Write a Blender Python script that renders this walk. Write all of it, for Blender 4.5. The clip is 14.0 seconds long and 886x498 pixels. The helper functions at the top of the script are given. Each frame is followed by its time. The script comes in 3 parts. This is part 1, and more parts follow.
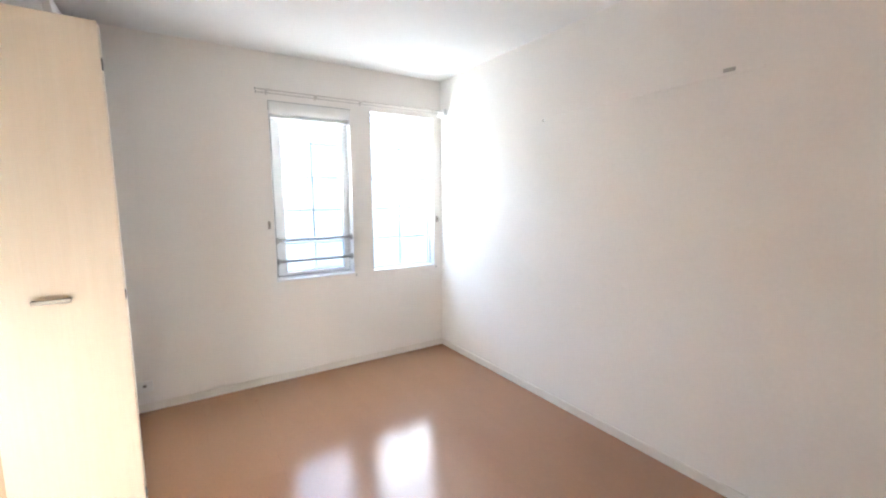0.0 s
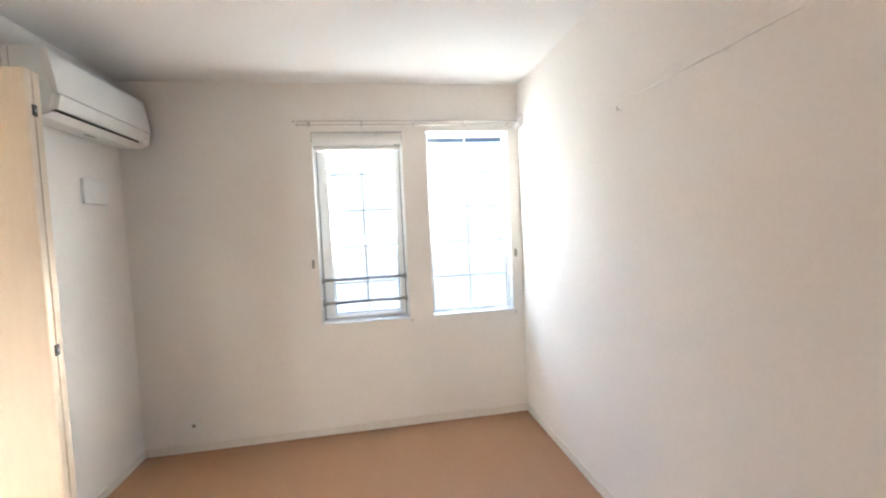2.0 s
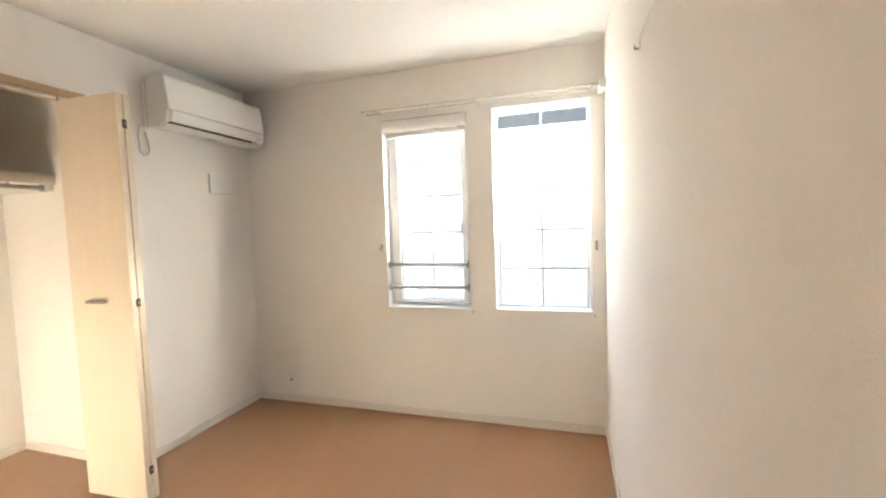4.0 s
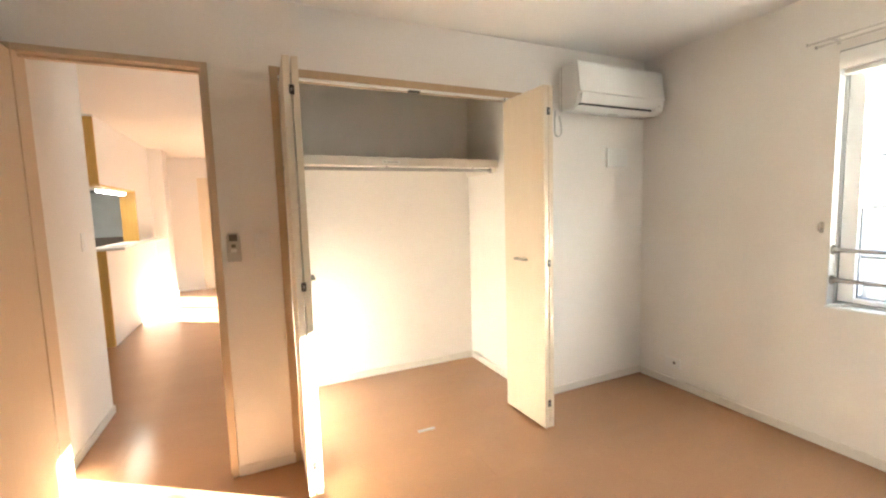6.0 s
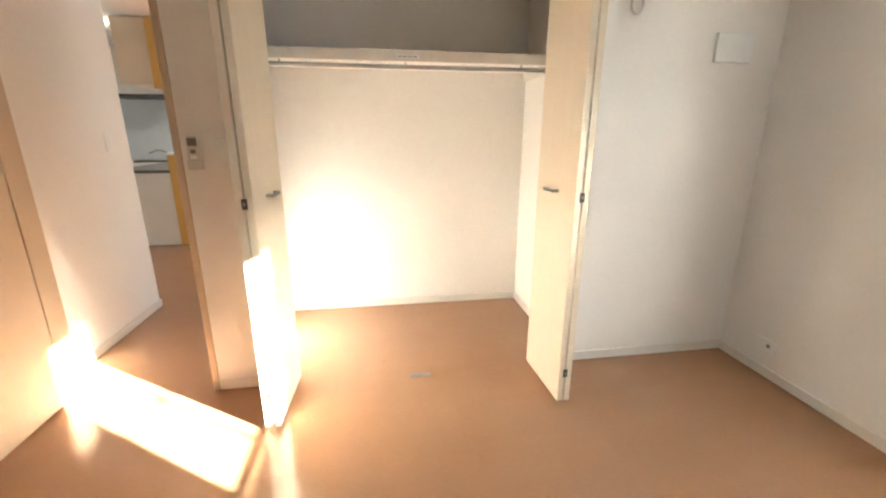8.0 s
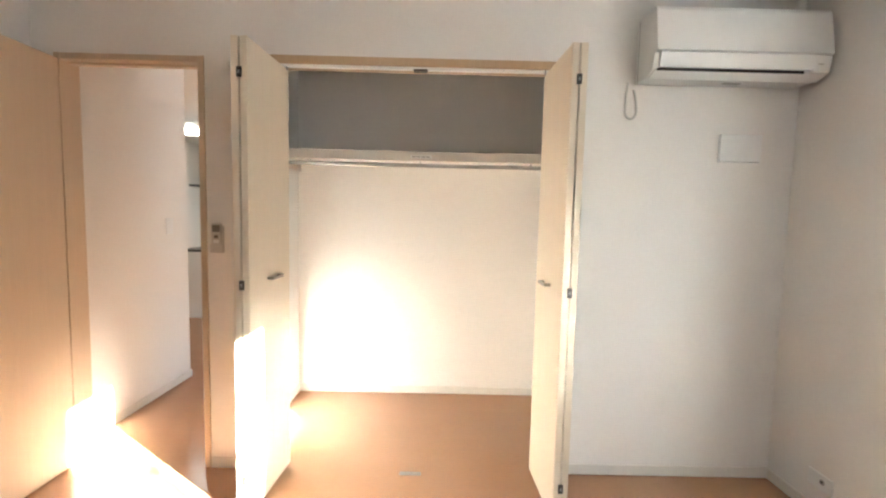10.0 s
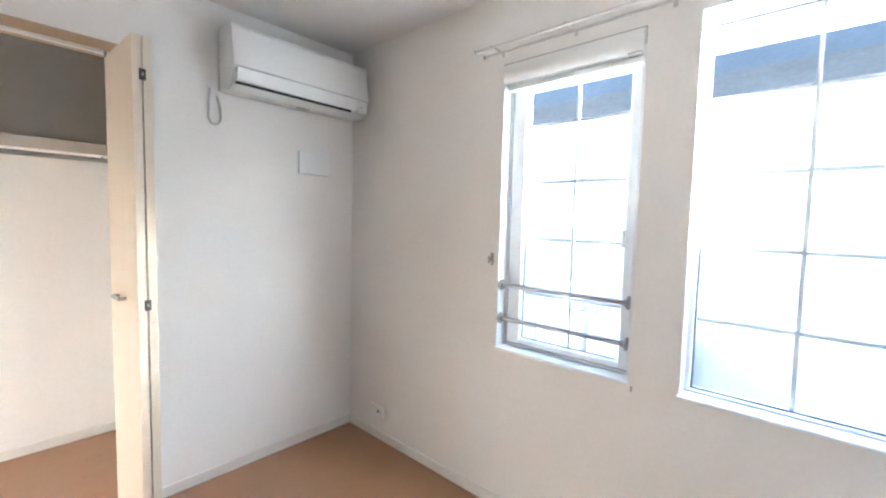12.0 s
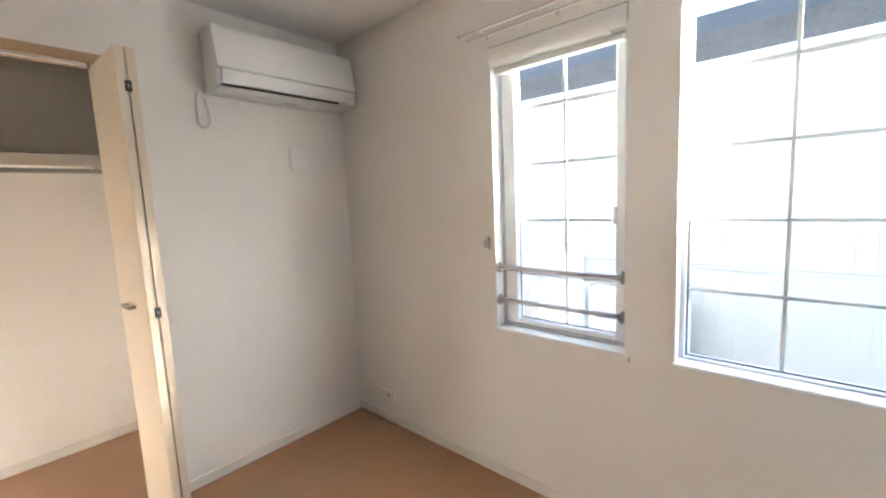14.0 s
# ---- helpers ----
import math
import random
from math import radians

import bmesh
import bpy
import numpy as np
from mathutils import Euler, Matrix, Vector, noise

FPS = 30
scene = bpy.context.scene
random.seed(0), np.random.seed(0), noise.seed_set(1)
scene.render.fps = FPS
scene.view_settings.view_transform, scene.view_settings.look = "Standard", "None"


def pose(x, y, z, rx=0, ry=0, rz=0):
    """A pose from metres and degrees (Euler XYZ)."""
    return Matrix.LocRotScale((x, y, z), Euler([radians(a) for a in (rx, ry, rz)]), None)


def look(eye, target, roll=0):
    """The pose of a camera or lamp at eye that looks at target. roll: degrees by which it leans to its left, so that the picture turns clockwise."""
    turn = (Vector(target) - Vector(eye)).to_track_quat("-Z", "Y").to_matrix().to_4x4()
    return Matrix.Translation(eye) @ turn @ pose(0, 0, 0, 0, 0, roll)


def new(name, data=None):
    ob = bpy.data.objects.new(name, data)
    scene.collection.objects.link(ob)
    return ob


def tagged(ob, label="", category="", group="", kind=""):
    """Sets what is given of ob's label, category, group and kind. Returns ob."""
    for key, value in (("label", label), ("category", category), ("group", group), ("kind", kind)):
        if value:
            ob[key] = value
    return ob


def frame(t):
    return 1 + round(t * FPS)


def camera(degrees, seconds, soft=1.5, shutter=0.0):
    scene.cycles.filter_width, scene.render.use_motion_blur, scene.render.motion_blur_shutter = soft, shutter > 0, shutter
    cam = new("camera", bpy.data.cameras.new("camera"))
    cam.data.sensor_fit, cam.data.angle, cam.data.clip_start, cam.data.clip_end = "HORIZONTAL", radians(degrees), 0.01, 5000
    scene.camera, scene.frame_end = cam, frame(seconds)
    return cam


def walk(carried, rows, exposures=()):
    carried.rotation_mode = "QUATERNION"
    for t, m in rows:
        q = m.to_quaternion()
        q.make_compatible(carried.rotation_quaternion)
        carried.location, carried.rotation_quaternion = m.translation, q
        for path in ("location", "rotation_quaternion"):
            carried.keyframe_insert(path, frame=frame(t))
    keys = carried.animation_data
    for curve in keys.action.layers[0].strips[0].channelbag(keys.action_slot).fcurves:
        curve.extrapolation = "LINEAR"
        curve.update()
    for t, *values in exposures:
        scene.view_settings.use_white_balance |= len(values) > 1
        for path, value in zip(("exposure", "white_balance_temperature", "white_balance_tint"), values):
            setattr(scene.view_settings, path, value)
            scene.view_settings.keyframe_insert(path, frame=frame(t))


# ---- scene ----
cam = camera(94.1, 14.0, 2.2)

PATH = [
    (0, (0.577, -3.266, 1.402), (1.648, -1.595, 1.157), -0.4),
    (0.5, (0.77, -3.155, 1.407), (1.629, -1.353, 1.283), -0.9),
    (1, (1.037, -3.093, 1.412), (1.758, -1.233, 1.277), -1.5),
    (1.5, (1.304, -3.046, 1.421), (1.821, -1.117, 1.313), -2.3),
    (2, (1.556, -2.95, 1.413), (1.888, -0.98, 1.315), -2.7),
    (2.2, (1.654, -2.928, 1.399), (1.994, -0.959, 1.303), -3.6),
    (4.3, (2.459, -2.713, 1.372), (1.572, -0.926, 1.231), -2.3),
    (4.5, (2.423, -2.73, 1.388), (1.327, -1.062, 1.262), -2.6),
    (5, (2.39, -2.77, 1.377), (0.965, -1.372, 1.256), -2.0),
    (5.5, (2.36, -2.799, 1.368), (0.714, -1.672, 1.223), -1.5),
    (6, (2.325, -2.779, 1.365), (0.51, -1.96, 1.175), -1.7),
    (6.5, (2.236, -2.619, 1.322), (0.393, -1.946, 0.932), -2.5),
    (7, (2.152, -2.388, 1.295), (0.371, -1.803, 0.598), -0.1),
    (7.5, (2.109, -2.165, 1.292), (0.312, -1.774, 0.504), 1.9),
    (8, (2.038, -2.084, 1.306), (0.139, -1.786, 0.756), 0.2),
    (8.2, (2.002, -2.067, 1.326), (0.07, -1.784, 0.894), 0.7),
    (10.3, (2.142, -1.719, 1.336), (0.147, -1.701, 1.201), 1.6),
    (10.5, (2.185, -1.693, 1.343), (0.195, -1.547, 1.221), 1.3),
    (11, (2.223, -1.629, 1.394), (0.317, -1.037, 1.265), 1.4),
    (11.5, (2.222, -1.653, 1.383), (0.552, -0.56, 1.253), 1.5),
    (12, (2.289, -1.63, 1.388), (0.954, -0.147, 1.251), 1.4),
    (12.5, (2.353, -1.607, 1.388), (1.291, 0.081, 1.239), 0.6),
    (13, (2.413, -1.593, 1.381), (1.578, 0.213, 1.182), 0.1),
    (13.5, (2.394, -1.607, 1.392), (1.424, 0.126, 1.152), -1.5),
    (14, (2.321, -1.649, 1.43), (0.993, -0.172, 1.192), -2.6),
]
EXPOSURES = [
    (0.0, 5.03, 5450, 7), (2.2, 4.82, 5950, 8), (4.5, 4.9, 6650, 7), (6.5, 5.02, 6650, 7), (8.0, 4.92, 6400, 7),
    (10.5, 4.95, 5850, 7), (11.5, 4.95, 5350, 8), (12.0, 4.93, 5350, 7), (13.0, 4.6, 5500, 9), (14.0, 4.46, 6120, 10),
]
walk(cam, [(t, look(eye, target, roll)) for t, eye, target, roll in PATH], EXPOSURES)
SKY, SUN = 0.07, 5.0

# ---- world, sun, sky ----
SUN_SIDE, SUN_DROP = 0.670, 0.475          # run in x and fall in z for each metre towards the room
sun_dir = Vector((SUN_SIDE, 1.0, SUN_DROP)).normalized()
sun_up = math.asin(sun_dir.z)
sun_turn = math.atan2(sun_dir.x, sun_dir.y)

world = bpy.data.worlds.new("sky")
scene.world = world
world.use_nodes = True
wn = world.node_tree.nodes
wn.clear()
w_out = wn.new("ShaderNodeOutputWorld")
w_bg = wn.new("ShaderNodeBackground")
w_sky = wn.new("ShaderNodeTexSky")
w_sky.sky_type = "NISHITA"
w_sky.sun_disc = False
w_sky.sun_elevation = sun_up
w_sky.sun_rotation = sun_turn
w_bg.inputs["Strength"].default_value = SKY
world.node_tree.links.new(w_sky.outputs[0], w_bg.inputs[0])
world.node_tree.links.new(w_bg.outputs[0], w_out.inputs[0])

sun_data = bpy.data.lights.new("sun", "SUN")
sun_data.energy = SUN
sun_data.angle = radians(0.5)
sun_data.color = (1.0, 0.94, 0.845)
sun = new("sun", sun_data)
sun.matrix_world = look(sun_dir * 30, (0, 0, 0))

# ---- materials ----
def mat(name, colour, rough=0.5, metal=0.0, spread=0.06, grain=40.0, blotch=2.5, bump=0.0, bump_scale=300.0,
        stretch=(1, 1, 1), spec=0.5, tint=None, coat=0.0):
    """A painted, papered or plastic surface with variation at two scales and a fine relief."""
    m = bpy.data.materials.new(name)
    m.use_nodes = True
    t = m.node_tree
    n, l = t.nodes, t.links
    b = n["Principled BSDF"]
    b.inputs["Metallic"].default_value = metal
    b.inputs["Specular IOR Level"].default_value = spec
    b.inputs["Coat Weight"].default_value = coat
    co = n.new("ShaderNodeTexCoord")
    mp = n.new("ShaderNodeMapping")
    mp.inputs["Scale"].default_value = stretch
    l.new(co.outputs["Object"], mp.inputs[0])
    small, large = n.new("ShaderNodeTexNoise"), n.new("ShaderNodeTexNoise")
    small.inputs["Scale"].default_value, small.inputs["Detail"].default_value = grain, 6
    large.inputs["Scale"].default_value, large.inputs["Detail"].default_value = blotch, 3
    l.new(mp.outputs[0], small.inputs["Vector"])
    l.new(mp.outputs[0], large.inputs["Vector"])
    add = n.new("ShaderNodeMath")
    add.operation = "ADD"
    l.new(small.outputs[0], add.inputs[0])
    l.new(large.outputs[0], add.inputs[1])
    ramp = n.new("ShaderNodeMapRange")
    ramp.inputs["From Min"].default_value, ramp.inputs["From Max"].default_value = 0.7, 1.3
    l.new(add.outputs[0], ramp.inputs[0])
    mix = n.new("ShaderNodeMix")
    mix.data_type = "RGBA"
    dark = tint or tuple(c * (1 - 2 * spread) for c in colour)
    mix.inputs["A"].default_value = (*dark, 1)
    mix.inputs["B"].default_value = (*colour, 1)
    l.new(ramp.outputs[0], mix.inputs["Factor"])
    l.new(mix.outputs["Result"], b.inputs["Base Color"])
    rr = n.new("ShaderNodeMapRange")
    rr.inputs["To Min"].default_value, rr.inputs["To Max"].default_value = rough * 0.9, min(1.0, rough * 1.12)
    l.new(large.outputs[0], rr.inputs[0])
    l.new(rr.outputs[0], b.inputs["Roughness"])
    if bump:
        fine = n.new("ShaderNodeTexNoise")
        fine.inputs["Scale"].default_value, fine.inputs["Detail"].default_value = bump_scale, 2
        l.new(co.outputs["Object"], fine.inputs["Vector"])
        bp = n.new("ShaderNodeBump")
        bp.inputs["Strength"].default_value, bp.inputs["Distance"].default_value = bump, 0.002
        l.new(fine.outputs[0], bp.inputs["Height"])
        l.new(bp.outputs[0], b.inputs["Normal"])
    return m


def floor_mat():
    """Tan wood-print flooring; each board a little lighter or darker."""
    m = mat("vinyl_floor", FLOOR, 0.18, spread=0.05, grain=60, blotch=1.6, bump=0.06, bump_scale=160, spec=0.45, stretch=(3, 0.5, 1))
    n, l = m.node_tree.nodes, m.node_tree.links
    b = n["Principled BSDF"]
    info = n.new("ShaderNodeObjectInfo")
    rng = n.new("ShaderNodeMapRange")
    rng.inputs["To Min"].default_value, rng.inputs["To Max"].default_value = 0.997, 1.003
    l.new(info.outputs["Random"], rng.inputs[0])
    mul = n.new("ShaderNodeMix")
    mul.data_type, mul.blend_type = "RGBA", "MULTIPLY"
    mul.inputs["Factor"].default_value = 1.0
    l.new(b.inputs["Base Color"].links[0].from_socket, mul.inputs["A"])
    l.new(rng.outputs[0], mul.inputs["B"])
    l.new(mul.outputs["Result"], b.inputs["Base Color"])
    return m


def wood_mat(name, colour, dark, rough=0.42):
    """Wood-print foil with upright grain."""
    return mat(name, colour, rough, tint=dark, grain=22, blotch=5, stretch=(9, 9, 0.35), bump=0.05, bump_scale=120, spec=0.4)


def glass_mat(name):
    m = bpy.data.materials.new(name)
    m.use_nodes = True
    b = m.node_tree.nodes["Principled BSDF"]
    b.inputs["Base Color"].default_value = (0.97, 0.99, 0.99, 1)
    b.inputs["Transmission Weight"].default_value = 1.0
    b.inputs["Roughness"].default_value = 0.0
    b.inputs["IOR"].default_value = 1.02
    return m


def glow_mat(name, colour, power):
    m = bpy.data.materials.new(name)
    m.use_nodes = True
    b = m.node_tree.nodes["Principled BSDF"]
    b.inputs["Base Color"].default_value = (*colour, 1)
    b.inputs["Emission Color"].default_value = (*colour, 1)
    b.inputs["Emission Strength"].default_value = power
    return m


FLOOR = (0.380, 0.213, 0.118)
M_WALL = mat("wallpaper", (0.84, 0.812, 0.772), 0.75, spread=0.02, grain=60, blotch=1.2, bump=0.35, bump_scale=420, spec=0.25)
M_CEIL = mat("ceiling_paper", (0.83, 0.82, 0.80), 0.8, spread=0.02, grain=50, blotch=1.0, bump=0.3, bump_scale=380, spec=0.2)
M_FLOOR = floor_mat()
M_BASE = mat("white_skirting", (0.76, 0.72, 0.66), 0.45, spread=0.03)
M_LEAF = wood_mat("pale_wood_foil", (0.74, 0.645, 0.515), (0.71, 0.61, 0.475))
M_FRAME = wood_mat("tan_wood_frame", (0.51, 0.37, 0.235), (0.47, 0.335, 0.205))
M_DOOR = wood_mat("tan_door_foil", (0.60, 0.465, 0.325), (0.57, 0.435, 0.30))
M_GOLD = wood_mat("honey_wood_foil", (0.66, 0.42, 0.13), (0.56, 0.34, 0.09))
M_WHITE = mat("white_plastic", (0.82, 0.82, 0.80), 0.38, spread=0.015, grain=15)
M_ACW = mat("white_appliance_plastic", (0.84, 0.84, 0.82), 0.3, spread=0.01, grain=10)
M_VINYL = mat("white_window_frame", (0.82, 0.84, 0.85), 0.35, spread=0.02, grain=20)
M_SEAL = mat("grey_seal", (0.10, 0.11, 0.12), 0.6)
M_BLACK = mat("black_plastic", (0.02, 0.02, 0.02), 0.5)
M_DARK = mat("dark_hardware", (0.05, 0.04, 0.035), 0.45)
M_METAL = mat("brushed_steel", (0.36, 0.355, 0.35), 0.3, metal=1.0, spread=0.04, grain=200, stretch=(1, 12, 12))
M_SATIN = mat("satin_nickel", (0.31, 0.285, 0.25), 0.38, metal=1.0, spread=0.05)
M_GREY = mat("grey_plastic", (0.42, 0.41, 0.39), 0.5)
M_LGREY = mat("light_grey_plastic", (0.46, 0.44, 0.41), 0.45)
M_REMOTE = mat("pale_remote_plastic", (0.60, 0.575, 0.53), 0.45)
M_RAIL = mat("off_white_rail", (0.60, 0.57, 0.53), 0.5)
M_GLASS = glass_mat("clear_glass")
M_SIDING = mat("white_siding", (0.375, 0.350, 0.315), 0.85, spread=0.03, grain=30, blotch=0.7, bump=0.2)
M_ROOF = mat("slate_roof", (0.112, 0.097, 0.083), 0.95, spec=0.05, spread=0.15, grain=18, blotch=1.5)
M_ROOFB = mat("blue_grey_ridge", (0.090, 0.091, 0.094), 0.9, spec=0.05, spread=0.12, grain=18, blotch=1.5)
M_ROOFN = mat("navy_roof", (0.066, 0.065, 0.066), 0.9, spread=0.12, spec=0.05, grain=18, blotch=1.5)
M_CORD = mat("white_cord", (0.62, 0.61, 0.58), 0.5)
M_GUARD = mat("brown_grey_board", (0.16, 0.135, 0.12), 0.6)
M_GROUND = mat("pale_concrete", (0.42, 0.42, 0.40), 0.9, spread=0.12, grain=14, blotch=0.9, bump=0.3)
M_SPLASH = mat("grey_splashback", (0.58, 0.63, 0.68), 0.3, spread=0.03, grain=10)
M_STONE = mat("dark_worktop", (0.12, 0.11, 0.10), 0.35, spread=0.1)
M_LAMP = glow_mat("lamp_tube", (1.0, 0.95, 0.85), 1.2)


# ---- mesh helpers ----
def bm_box(bm, x0, x1, y0, y1, z0, z1, bevel=0.0, seg=1):
    made = bmesh.ops.create_cube(bm, size=1.0, matrix=Matrix.LocRotScale(
        ((x0 + x1) / 2, (y0 + y1) / 2, (z0 + z1) / 2), None, (abs(x1 - x0), abs(y1 - y0), abs(z1 - z0))))
    if bevel:
        edges = list({e for v in made["verts"] for e in v.link_edges})
        bmesh.ops.bevel(bm, geom=edges, offset=bevel, segments=seg, affect="EDGES", profile=0.5)
    return bm


def boxes(*rows, bevel=0.0, seg=1):
    bm = bmesh.new()
    for r in rows:
        bm_box(bm, *r, bevel=bevel, seg=seg)
    return bm


def bm_tube(bm, a, b, r, seg=20):
    a, b = Vector(a), Vector(b)
    turn = (b - a).to_track_quat("Z", "Y").to_matrix().to_4x4()
    bmesh.ops.create_cone(bm, cap_ends=True, segments=seg, radius1=r, radius2=r, depth=(b - a).length,
                          matrix=Matrix.Translation((a + b) / 2) @ turn)
    return bm


def tube(*rows, seg=20):
    bm = bmesh.new()
    for a, b, r in rows:
        bm_tube(bm, a, b, r, seg)
    return bm


def prism(profile, axis, lo, hi, bevel=0.0):
    """A closed outline in the two other axes, drawn out along one axis ('x' or 'y')."""
    bm = bmesh.new()
    put = (lambda u, v, w: (w, u, v)) if axis == "x" else (lambda u, v, w: (u, w, v))
    lower = [bm.verts.new(put(u, v, lo)) for u, v in profile]
    upper = [bm.verts.new(put(u, v, hi)) for u, v in profile]
    bm.faces.new(lower)
    bm.faces.new(list(reversed(upper)))
    k = len(profile)
    for i in range(k):
        bm.faces.new((lower[i], upper[i], upper[(i + 1) % k], lower[(i + 1) % k]))
    bmesh.ops.recalc_face_normals(bm, faces=bm.faces)
    if bevel:
        bmesh.ops.bevel(bm, geom=list(bm.edges), offset=bevel, segments=2, affect="EDGES", profile=0.5)
    return bm


def mesh_object(name, bm, material, smooth=False):
    me = bpy.data.meshes.new(name)
    bmesh.ops.recalc_face_normals(bm, faces=bm.faces)
    bm.to_mesh(me)
    bm.free()
    me.materials.append(material)
    if smooth:
        for p in me.polygons:
            p.use_smooth = True
        me.set_sharp_from_angle(angle=radians(38))
    return new(name, me)


def thing(name, label, category, bm=None, material=None, group="", kind="", smooth=False, at=None):
    ob = mesh_object(name, bm, material, smooth) if bm else new(name)
    if at:
        ob.matrix_world = at
    return tagged(ob, label, category, group, kind)


def part(name, bm, material, parent, label="", smooth=False):
    ob = mesh_object(name, bm, material, smooth)
    ob.parent = parent
    if label:
        tagged(ob, label)
    return ob


def structure(name, bm, material, label="", category=""):
    return thing(name, label, category, bm, material, kind="structure")


def wire(name, points, r, material, parent=None, label="", category=""):
    cu = bpy.data.curves.new(name, "CURVE")
    cu.dimensions, cu.bevel_depth, cu.bevel_resolution, cu.resolution_u = "3D", r, 3, 6
    sp = cu.splines.new("BEZIER")
    sp.bezier_points.add(len(points) - 1)
    for p, co in zip(sp.bezier_points, points):
        p.co = co
        p.handle_left_type = p.handle_right_type = "AUTO"
    cu.materials.append(material)
    tmp = bpy.data.objects.new(name, cu)
    me = bpy.data.meshes.new_from_object(tmp)
    bpy.data.objects.remove(tmp)
    ob = new(name, me)
    if parent:
        ob.parent = parent
    return tagged(ob, label, category)


# ---- plan ----
W, BACK, H = 2.655, -3.78, 2.44            # room width, back wall, ceiling
W1 = (1.178, 1.792, 0.786, 2.115)          # window openings in the north wall: x0, x1, z0, z1
W2 = (1.962, 2.574, 0.786, 2.115)
WT = 0.13                                  # outer wall thickness
CL0, CL1, CLH = -2.632, -1.168, 2.078      # closet opening
CLB, CLS0, CLS1 = -0.972, -2.814, -1.022   # closet inside
DR0, DR1, DRH = -3.646, -2.968, 2.072      # doorway
HALL = -1.205                              # end of the hall wall
LIVW = -6.6                                # far wall of the living room
KIT = -4.234                               # living side of the kitchen counter wall


def wall_with_holes(y0, y1, x0, x1, holes, axis="x", top=H):
    """A wall along one axis with openings (from, to, bottom, top) through it."""
    bm = bmesh.new()

    def add(a, b, lo, hi):
        if axis == "x":
            bm_box(bm, a, b, y0, y1, lo, hi)
        else:
            bm_box(bm, y0, y1, a, b, lo, hi)
    at = x0
    for a, b, lo, hi in sorted(holes):
        add(at, a, 0, top)
        if lo > 0:
            add(a, b, 0, lo)
        add(a, b, hi, top)
        at = b
    add(at, x1, 0, top)
    return bm


floor = structure("floor", boxes((LIVW - 0.12, W + 0.12, -5.87, WT, -0.12, -0.004)), M_FLOOR, "tan wood-print board floor with a soft sheen", "floor")
structure("ceiling", boxes((LIVW - 0.12, W + 0.12, -5.87, WT, H, H + 0.12)), M_CEIL, "white papered ceiling", "ceiling")
structure("wall_north", wall_with_holes(0, WT, -0.1, W, [W1, W2]), M_WALL, "white papered wall with two windows", "wall")
structure("wall_east", boxes((W, W + 0.12, BACK - 0.12, WT, 0, H)), M_WALL, "plain white papered wall", "wall")
structure("wall_south", boxes((HALL, W, BACK - 0.12, BACK, 0, H)), M_WALL, "white papered wall running on into the hall", "wall")
structure("wall_west", wall_with_holes(-0.1, 0, BACK, 0, [(DR0, DR1, 0, DRH), (CL0, CL1, 0, CLH)], axis="y"), M_WALL,
          "white papered wall with doorway and closet opening", "wall")
structure("wall_closet_back", boxes((CLB - 0.1, CLB, CLS0 - 0.1, 0, 0, H)), M_WALL, "white papered back wall of the closet", "wall")
structure("wall_closet_south", boxes((CLB, -0.1, CLS0 - 0.1, CLS0, 0, H)), M_WALL, "white papered closet side wall", "wall")
structure("wall_closet_north", boxes((CLB, -0.1, CLS1, CLS1 + 0.1, 0, H)), M_WALL, "white papered closet side wall", "wall")
structure("wall_hall_return", boxes((HALL, HALL + 0.117, -5.75, BACK - 0.12, 0, H)), M_WALL, "white papered hall wall corner", "wall")
structure("wall_living_north", wall_with_holes(0, WT, LIVW, CLB - 0.1, [(-3.25, -1.35, 0.05, 2.15)]), M_WALL, "white living room wall", "wall")
structure("wall_living_filler", boxes((CLB, -0.1, 0, WT, 0, H)), M_WALL, "white wall", "wall")
structure("wall_living_west", boxes((LIVW - 0.12, LIVW, -5.75, WT, 0, H)), M_WALL, "white papered far wall", "wall")
structure("wall_kitchen_south", boxes((LIVW, HALL, -5.87, -5.75, 0, H)), M_WALL, "white papered kitchen wall", "wall")


# ---- skirting ----
def skirting(name, *rows):
    structure(name, boxes(*rows, bevel=0.002), M_BASE, "off-white skirting board along the floor", "skirting board")


SK, SKH = 0.010, 0.055
skirting("baseboard_north", (SK, W - SK, -SK, 0, 0, SKH))
skirting("baseboard_east", (W - SK, W, BACK, 0, 0, SKH))
skirting("baseboard_south", (HALL, W - SK, BACK, BACK + SK, 0, SKH))
skirting("baseboard_west", (0, SK, CL1 + 0.03, 0, 0, SKH))
skirting("baseboard_post", (0, SK, DR1 + 0.03, CL0 - 0.03, 0, SKH))
skirting("baseboard_closet_back", (CLB, CLB + SK, CLS0, CLS1, 0, SKH))
skirting("baseboard_closet_north", (CLB + SK, -0.1, CLS1 - SK, CLS1, 0, SKH))
skirting("baseboard_closet_south", (CLB + SK, -0.1, CLS0, CLS0 + SK, 0, SKH))
skirting("baseboard_hall", (HALL - SK, HALL, -5.75, BACK + SK, 0, SKH))

# ---- windows ----
LS = 0.030                                  # extra width of the hinge stile
FR = 0.060                                  # depth at which the sash stands


